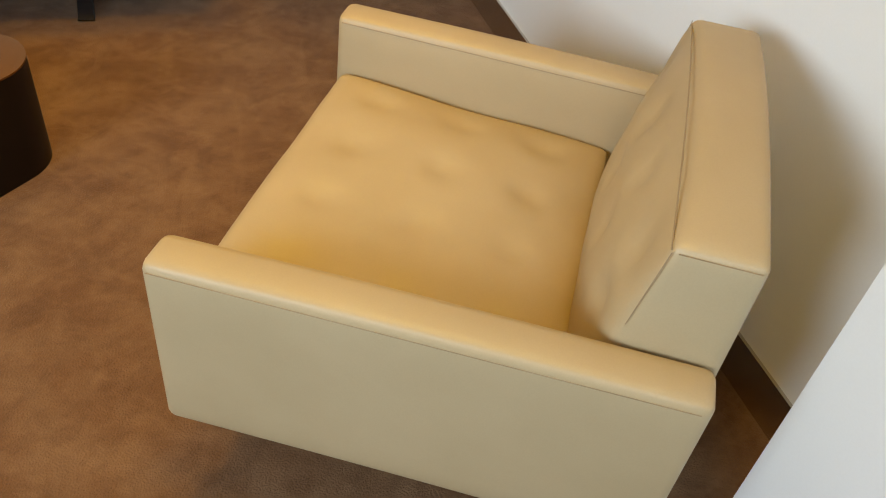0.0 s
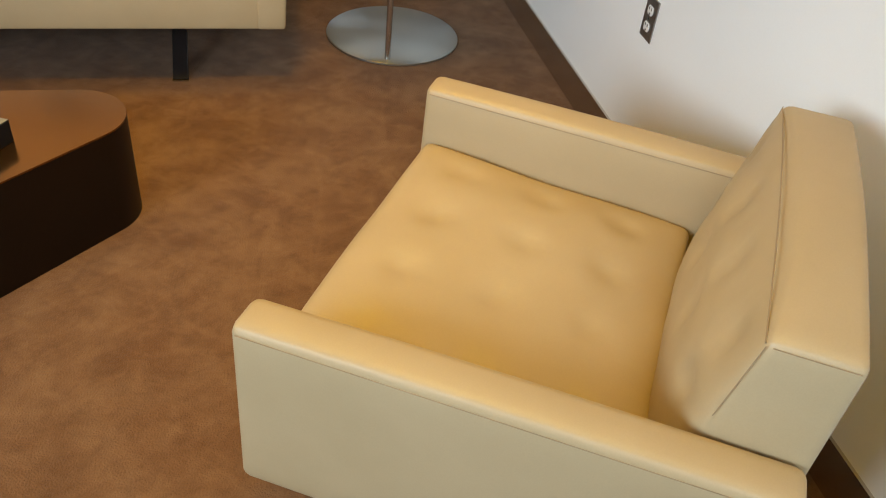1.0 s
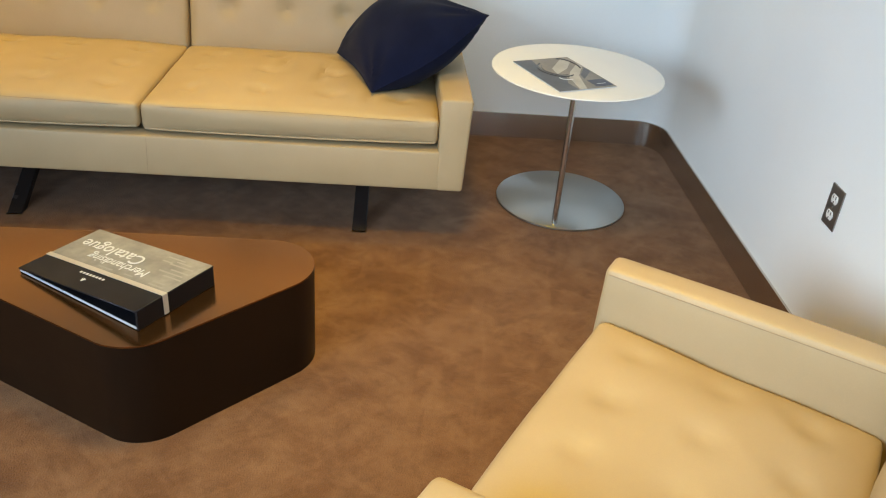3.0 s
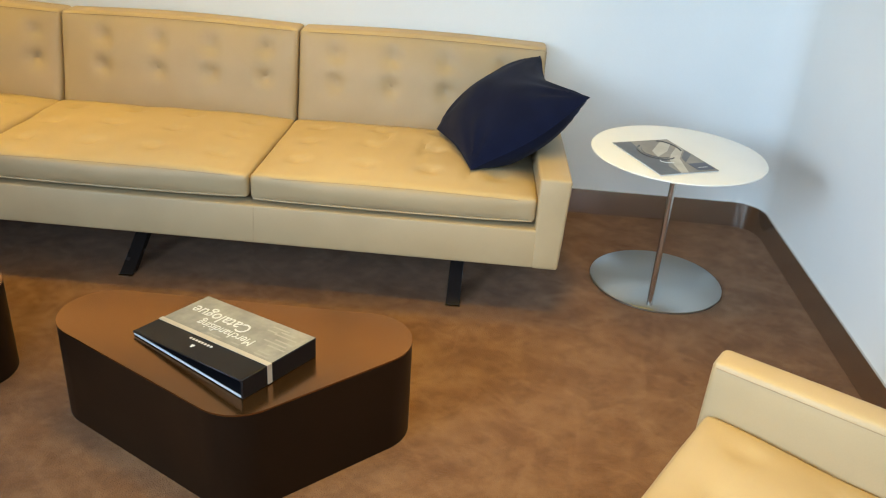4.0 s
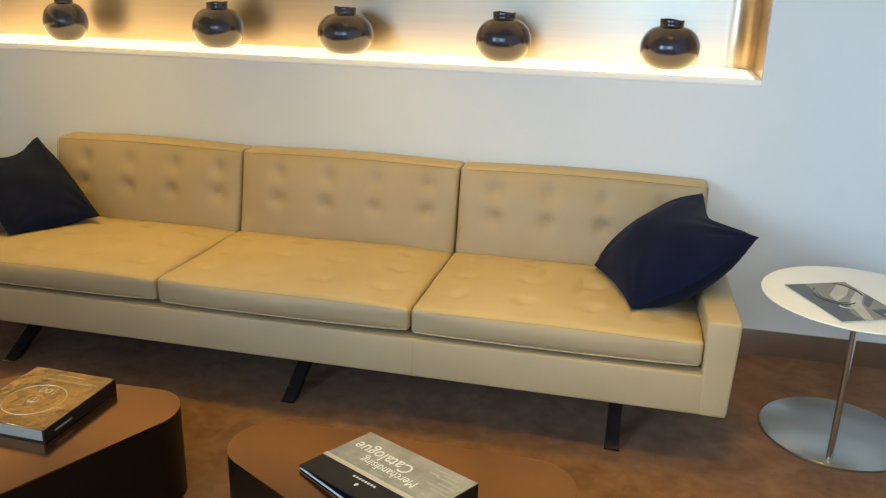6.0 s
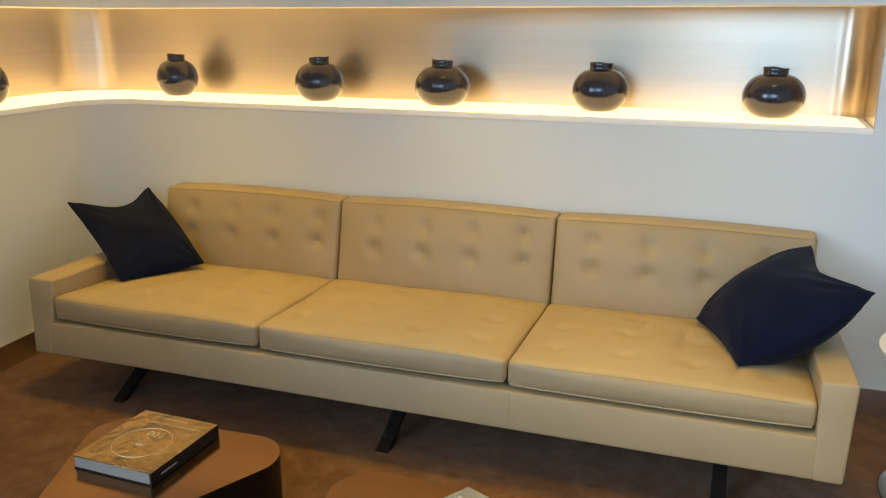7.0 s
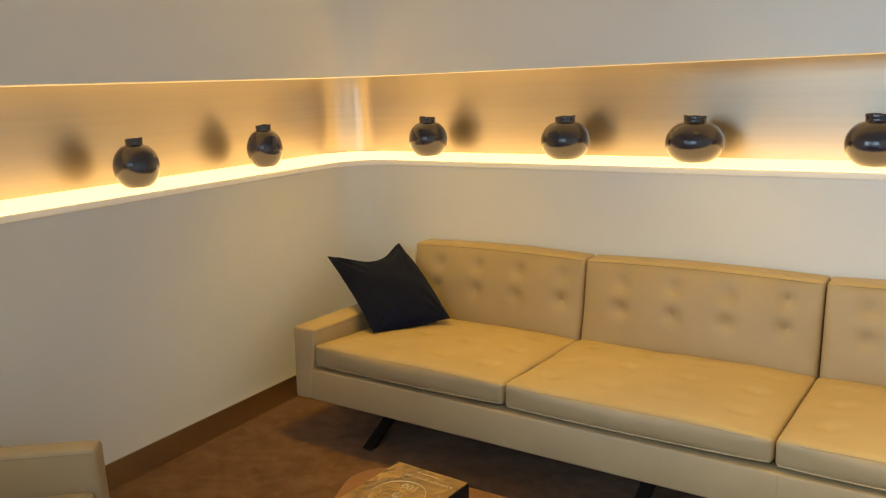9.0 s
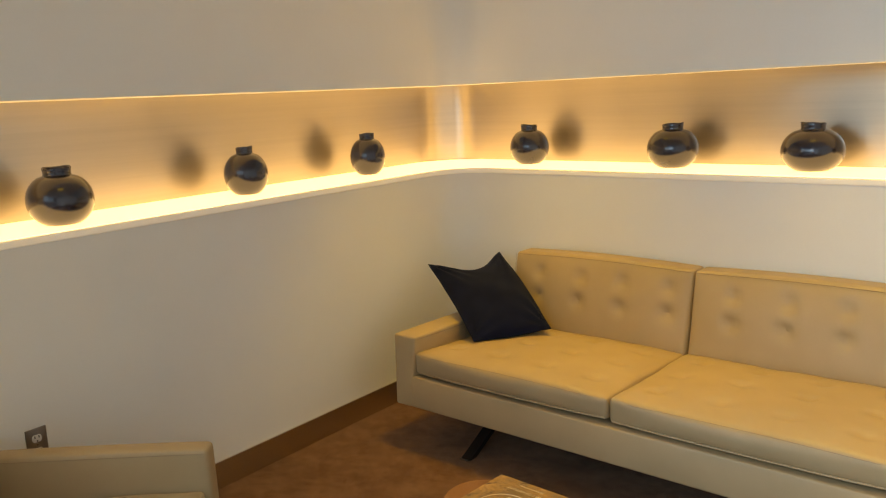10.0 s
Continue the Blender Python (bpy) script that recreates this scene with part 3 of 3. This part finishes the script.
part("pale_highlight", tube([(0.100 + 0.03 * math.cos(a), 0.110 + 0.02 * math.sin(a), 0.0047) for a in [2.8 + 2.2 * k / 8 for k in range(9)]], 0.0016), PRINT, mag)
part("dark_photo_area", prism([(0.150, 0.085), (0.215, 0.150), (0.215, 0.190), (0.160, 0.125)], 0.0042, 0.0045), MAGDARK, mag)
part("navy_panel", box(0.150, 0.012, 0.0042, 0.215, 0.072, 0.0047), MAGNAVY, mag)
part("print_bar", box(0.165, 0.032, 0.0047, 0.200, 0.036, 0.0049), PRINT, mag)


# ---- binder and book ----
binder = thing("binder", pose(2.333, -0.969, 0.290, 0, 0, 147.9), "black and silver-grey merchandising binder lying on the table", "binder")
# local: x runs from the thick spine end to the thin end, y is 0 along the open edge
BW, BD, BH = 0.418, 0.243, 0.056
SL = 0.100                    # the cover falls away from the spine


def wedge(x0, y0, x1, y1, low, high):
    """A block under the sloping cover; low and high are depths below the cover at both ends."""
    bm = box(x0, y0, 0, x1, y1, 1)
    for v in bm.verts:
        k = (v.co.x - x0) / (x1 - x0)
        depth = high if v.co.z > 0.5 else low
        v.co.z = BH - SL * v.co.x - depth[0] * (1 - k) - depth[1] * k
    return bm


part("bottom_board", box(0, -BD, 0.0, BW, 0, 0.004, 0.001, 1), BLACK, binder)
part("edge_strip", box(0.002, -0.003, 0.0042, BW - 0.002, 0.0015, 0.0068), PAPER, binder, "pale edge strip")
for k in range(4):
    part("sheet_bundle", wedge(0.010 + 0.002 * k, -BD + 0.02, BW - 0.03 - 0.03 * k, -0.008 - 0.003 * k, (0.0075 + 0.0034 * k + 0.003, 0.0058), (0.0075 + 0.0034 * k, 0.0052)), PAPER, binder, "white sheets")
part("ring_mechanism", box(0.012, -BD + 0.05, 0.004, 0.045, -0.05, 0.032, 0.004, 2), BLACK, binder)
part("spine", box(-0.004, -BD, 0.0, 0.004, 0.0, BH, 0.0015, 1), BLACK, binder, "black board spine")
part("back_edge", wedge(0.0, -BD - 0.002, BW, -BD + 0.004, (BH - 0.001, BH - SL * BW - 0.001), (0.004, 0.004)), BLACK, binder)
cover = part("cover", box(-0.003, -BD - 0.002, -0.005, BW + 0.003, 0.003, 0, 0.0012, 1), BLACK, binder, "black board cover")
cover.matrix_local = pose(0, 0, BH, 0, math.degrees(math.atan(SL)), 0)
part("cover_panel", box(-0.002, -BD, 0, BW + 0.001, -0.080, 0.0006), GREYCOVER, cover, "silver-grey printed panel")
part("band", box(-0.006, -0.091, 0.0006, BW + 0.002, -0.077, 0.0022), BAND, cover, "silver band")
part("band_end", box(-0.0062, -0.091, 0.004, -0.0042, -0.077, BH + 0.002), BAND, binder, "silver band end")
text_mesh("Merchandising", 0.043, PRINT, pose(0.106, -0.143, 0.0012), cover, "title_line", 0.214)
text_mesh("Catalogue", 0.060, PRINT, pose(0.166, -0.190, 0.0012), cover, "title_line", 0.228)
for bx, by, bl in ((0.02, -0.105, 0.05), (0.03, -0.118, 0.04), (0.01, -0.150, 0.06), (0.02, -0.165, 0.08), (0.015, -0.180, 0.06), (0.02, -0.200, 0.08), (0.04, -0.215, 0.05), (0.13, -0.108, 0.03), (0.20, -0.106, 0.05), (0.07, -0.225, 0.06), (0.095, -0.205, 0.035)):
    part("print_bar", box(bx, by, 0.0006, bx + bl, by + 0.005, 0.00075), FAINT, cover)
for k in range(3):
    a = radians(-28 + 28 * k)
    part("emblem_prong", tube([(0.225, -0.030, 0.0006), (0.225 + 0.011 * math.sin(a), -0.030 - 0.012 * math.cos(a), 0.0006)], 0.0012), PRINT, cover)
for k in range(8):
    part("maker_bar", box(0.178 + 0.0115 * k, -0.064, 0, 0.185 + 0.0115 * k, -0.057, 0.0006), PRINT, cover)

book = thing("book", pose(0.975, -0.815, 0.290, 0, 0, -1.5), "thick gold-covered book lying on the table", "book")
KW, KD, KH = 0.283, 0.315, 0.043
part("bottom_cover", box(0, 0, 0, KW, KD, 0.004, 0.001, 1), BLACK, book)
part("page_block", box(0.003, 0.004, 0.004, KW - 0.008, KD - 0.004, KH - 0.004), BOOKPAGES, book, "grey page block")
part("spine", box(KW - 0.008, 0, 0.001, KW + 0.002, KD, KH - 0.001, 0.002, 1), BLACK, book, "black spine")
cv = part("top_cover", box(0, 0, KH - 0.004, KW, KD, KH, 0.0012, 1), GOLD, book, "crinkled gold foil cover")
part("embossed_ring", tube([(0.14 + 0.088 * math.cos(a), 0.135 + 0.088 * math.sin(a), KH) for a in [2 * math.pi * k / 48 for k in range(48)]], 0.0012, True), GOLDPRINT, cv)
for dx in (-0.014, 0.0, 0.014):
    part("emblem_stroke", tube([(0.14 + dx * 0.4, 0.112, KH), (0.14 + dx, 0.130, KH), (0.14 + dx * 0.8, 0.146, KH)], 0.0013), GOLDPRINT, cv)
part("emblem_stroke", tube([(0.126, 0.122, KH), (0.154, 0.122, KH)], 0.0011), GOLDPRINT, cv)
text_mesh("100", 0.042, GOLDPRINT, pose(0.178, 0.205, KH + 0.0006, 0, 0, 180), cv, "embossed_number")
text_mesh("A CENTURY OF HISTORY", 0.0165, GOLDPRINT, pose(0.262, 0.262, KH + 0.0006, 0, 0, 180), cv, "title_line")
part("title_bar", box(0.10, 0.285, KH, 0.19, 0.288, KH + 0.0005), GOLDPRINT, cv)
part("maker_bar", box(KW + 0.0015, 0.04, 0.018, KW + 0.0026, 0.11, 0.023), FAINT, book)


# ---- pillows ----
def pillow(name, corners, thick, label, seed, pinch):
    c = [Vector(p) for p in corners]
    mid = sum(c, Vector()) / 4
    c = [p - mid for p in c]
    nrm = (c[2] - c[0]).cross(c[3] - c[1]).normalized()
    bm = bmesh.new()
    n = 44
    rng = random.Random(seed)
    ph = [rng.uniform(0, 6) for _ in range(4)]
    rows = {}
    for side in (1, -1):
        for i in range(n + 1):
            for j in range(n + 1):
                u, v = i / n, j / n
                edge = i in (0, n) or j in (0, n)
                if edge and side == -1:
                    rows[side, i, j] = rows[1, i, j]
                    continue
                # pinch the sides inward between the corners
                pu = u + math.sin(math.pi * v) ** 1.3 * (pinch[3] * (1 - u) - pinch[1] * u)
                pv = v + math.sin(math.pi * u) ** 1.3 * (pinch[0] * (1 - v) - pinch[2] * v)
                p = (1 - pu) * (1 - pv) * c[0] + pu * (1 - pv) * c[1] + pu * pv * c[2] + (1 - pu) * pv * c[3]
                b = (math.sin(math.pi * u) * math.sin(math.pi * v)) ** 0.48
                fold = 0.006 * math.sin(11 * u + 5 * v + ph[0]) * math.sin(8 * v - 4 * u + ph[1]) * b
                for k, (cu, cv) in enumerate(((0, 0), (1, 0), (1, 1), (0, 1))):
                    du, dv = abs(u - cu), abs(v - cv)
                    d = math.hypot(du, dv)
                    fold += 0.008 * math.sin(13 * math.atan2(dv, du) + ph[k]) * math.exp(-(d / 0.32) ** 2) * min(1, d / 0.1) * min(1, 12 * min(du, dv))
                rows[side, i, j] = bm.verts.new(p + nrm * side * (thick * b + fold))
    for side in (1, -1):
        for i in range(n):
            for j in range(n):
                q = [rows[side, i, j], rows[side, i + 1, j], rows[side, i + 1, j + 1], rows[side, i, j + 1]]
                bm.faces.new(q if side == 1 else q[::-1])
    t = thing(name, Matrix.Translation(mid), label, "pillow", "sofa pillows")
    body = part("cushion_cover", bm, NAVY, t)
    pts = []
    for a in range(4):
        for k in range(16):
            s = k / 16
            pq = pinch[a] * math.sin(math.pi * s) ** 1.3
            inner = [c[(a + 2) % 4], c[(a + 3) % 4]]
            p = c[a] * (1 - s) + c[(a + 1) % 4] * s
            q = inner[1] * (1 - s) + inner[0] * s
            pts.append(p + (q - p) * pq)
    part("edge_seam", tube(pts, 0.0015, True), NAVY, body)
    return t


pillow("pillow", [(3.03, 0.80, 0.748), (3.195, 0.34, 0.722), (2.805, 0.200, 0.468), (2.645, 0.655, 0.458)], 0.135, "navy blue cotton pillow leaning on the armrest beside the side table", 1, (0.13, -0.10, 0.03, -0.06))
pillow("pillow", [(-0.04, 0.86, 0.752), (-0.22, 0.50, 0.735), (0.26, 0.26, 0.470), (0.45, 0.60, 0.475)], 0.08, "navy blue cotton pillow leaning in the corner of the sofa", 2, (0.20, 0.03, 0.0, -0.02))


# ---- vases ----
def vase(x, y, width, height, seed):
    rng = random.Random(seed)
    R, body = width / 2, height * 0.865
    nr = R * rng.uniform(0.37, 0.43)
    tilt, ph = rng.uniform(0.0015, 0.004), rng.uniform(0, 6)
    prof = [(R * 0.30, 0.0), (R * 0.52, 0.001), (R * 0.58, 0.005)]
    for k in range(1, 23):
        a = k / 23
        z = 0.005 + (body - 0.005) * a
        if a < 0.46:
            r = R * math.sqrt(1 - ((0.46 - a) / 0.57) ** 2)
        else:
            r = nr + (R - nr) * (1 - ((a - 0.46) / 0.54) ** 2.1) ** 0.62
        prof.append((r, z))
    prof += [(nr * 1.0, body), (nr * 0.97, body + 0.004), (nr * 0.98, body + (height - body) * 0.5), (nr * 1.01, height - 0.002), (nr * 0.99, height), (nr * 0.88, height - 0.003), (nr * 0.82, body + 0.01), (nr * 0.5, body - 0.02)]
    m = len(prof)

    def wob(a, r, z, k):
        e = 1 + 0.015 * math.sin(2 * a + ph) * z / height
        return r * e, z + (tilt * math.sin(a + ph) + 0.002 * math.sin(3 * a) if k >= m - 5 else 0)
    t = tagged(part("vase", lathe(prof, 44, wob), VASE), "squat dark glazed ceramic vase standing on the lit shelf", "vase", "vases in the niche")
    t.location = (x, y, Z_SHELF + 0.004)
    t.rotation_euler = (0, 0, rng.uniform(0, 6))
    return t


for k, (vx, vy, vw, vh) in enumerate([(-0.475, -1.185, 0.232, 0.208), (-0.560, -0.307, 0.196, 0.212), (-0.644, 0.531, 0.184, 0.216), (-0.110, 1.257, 0.215, 0.212), (0.738, 1.257, 0.245, 0.212),
                                      (1.39, 1.257, 0.262, 0.208), (2.137, 1.257, 0.246, 0.210), (2.859, 1.257, 0.252, 0.203)]):
    vase(vx, vy, vw, vh, 20 + k)


# ---- wall sockets ----
def wall_socket(m, label):
    t = thing("wall_socket", m, label, "power socket", "wall sockets")
    part("cover_plate", box(-0.036, -0.0045, -0.0595, 0.036, 0.0, 0.0595, 0.002, 2), PLATE, t, "brushed steel plate")
    for z in (0.0235, -0.0235):
        o = part("outlet", prism(arc(0, 0, 0.017, -50, 50, 8) + arc(0, 0, 0.017, 130, 230, 8), 0, 0.003, 0.0008, 1), SOCKET, t, "white plastic outlet")
        o.matrix_local = pose(0, -0.0045, z, 90, 0, 0)
        for x0, y0, w, h in ((-0.0085, 0.001, 0.003, 0.009), (0.0055, 0.001, 0.003, 0.009), (-0.0025, -0.011, 0.005, 0.005)):
            part("slot", box(x0, y0, 0.003, x0 + w, y0 + h, 0.0034), SLOT, o)
    part("screw", lathe([(0.003, 0.0), (0.003, 0.001)], 10), CHROME, t).matrix_local = pose(0, -0.0045, 0, 90, 0, 0)
    return t


wall_socket(pose(EAST + 0.0125, -0.534, 0.489, 0, 0, -90), "steel duplex power socket on the wall beside the armchair")
wall_socket(pose(west_at(-1.462), -1.462, 0.466, 0, 0, 90 + TURN), "steel duplex power socket on the wall below the niche")
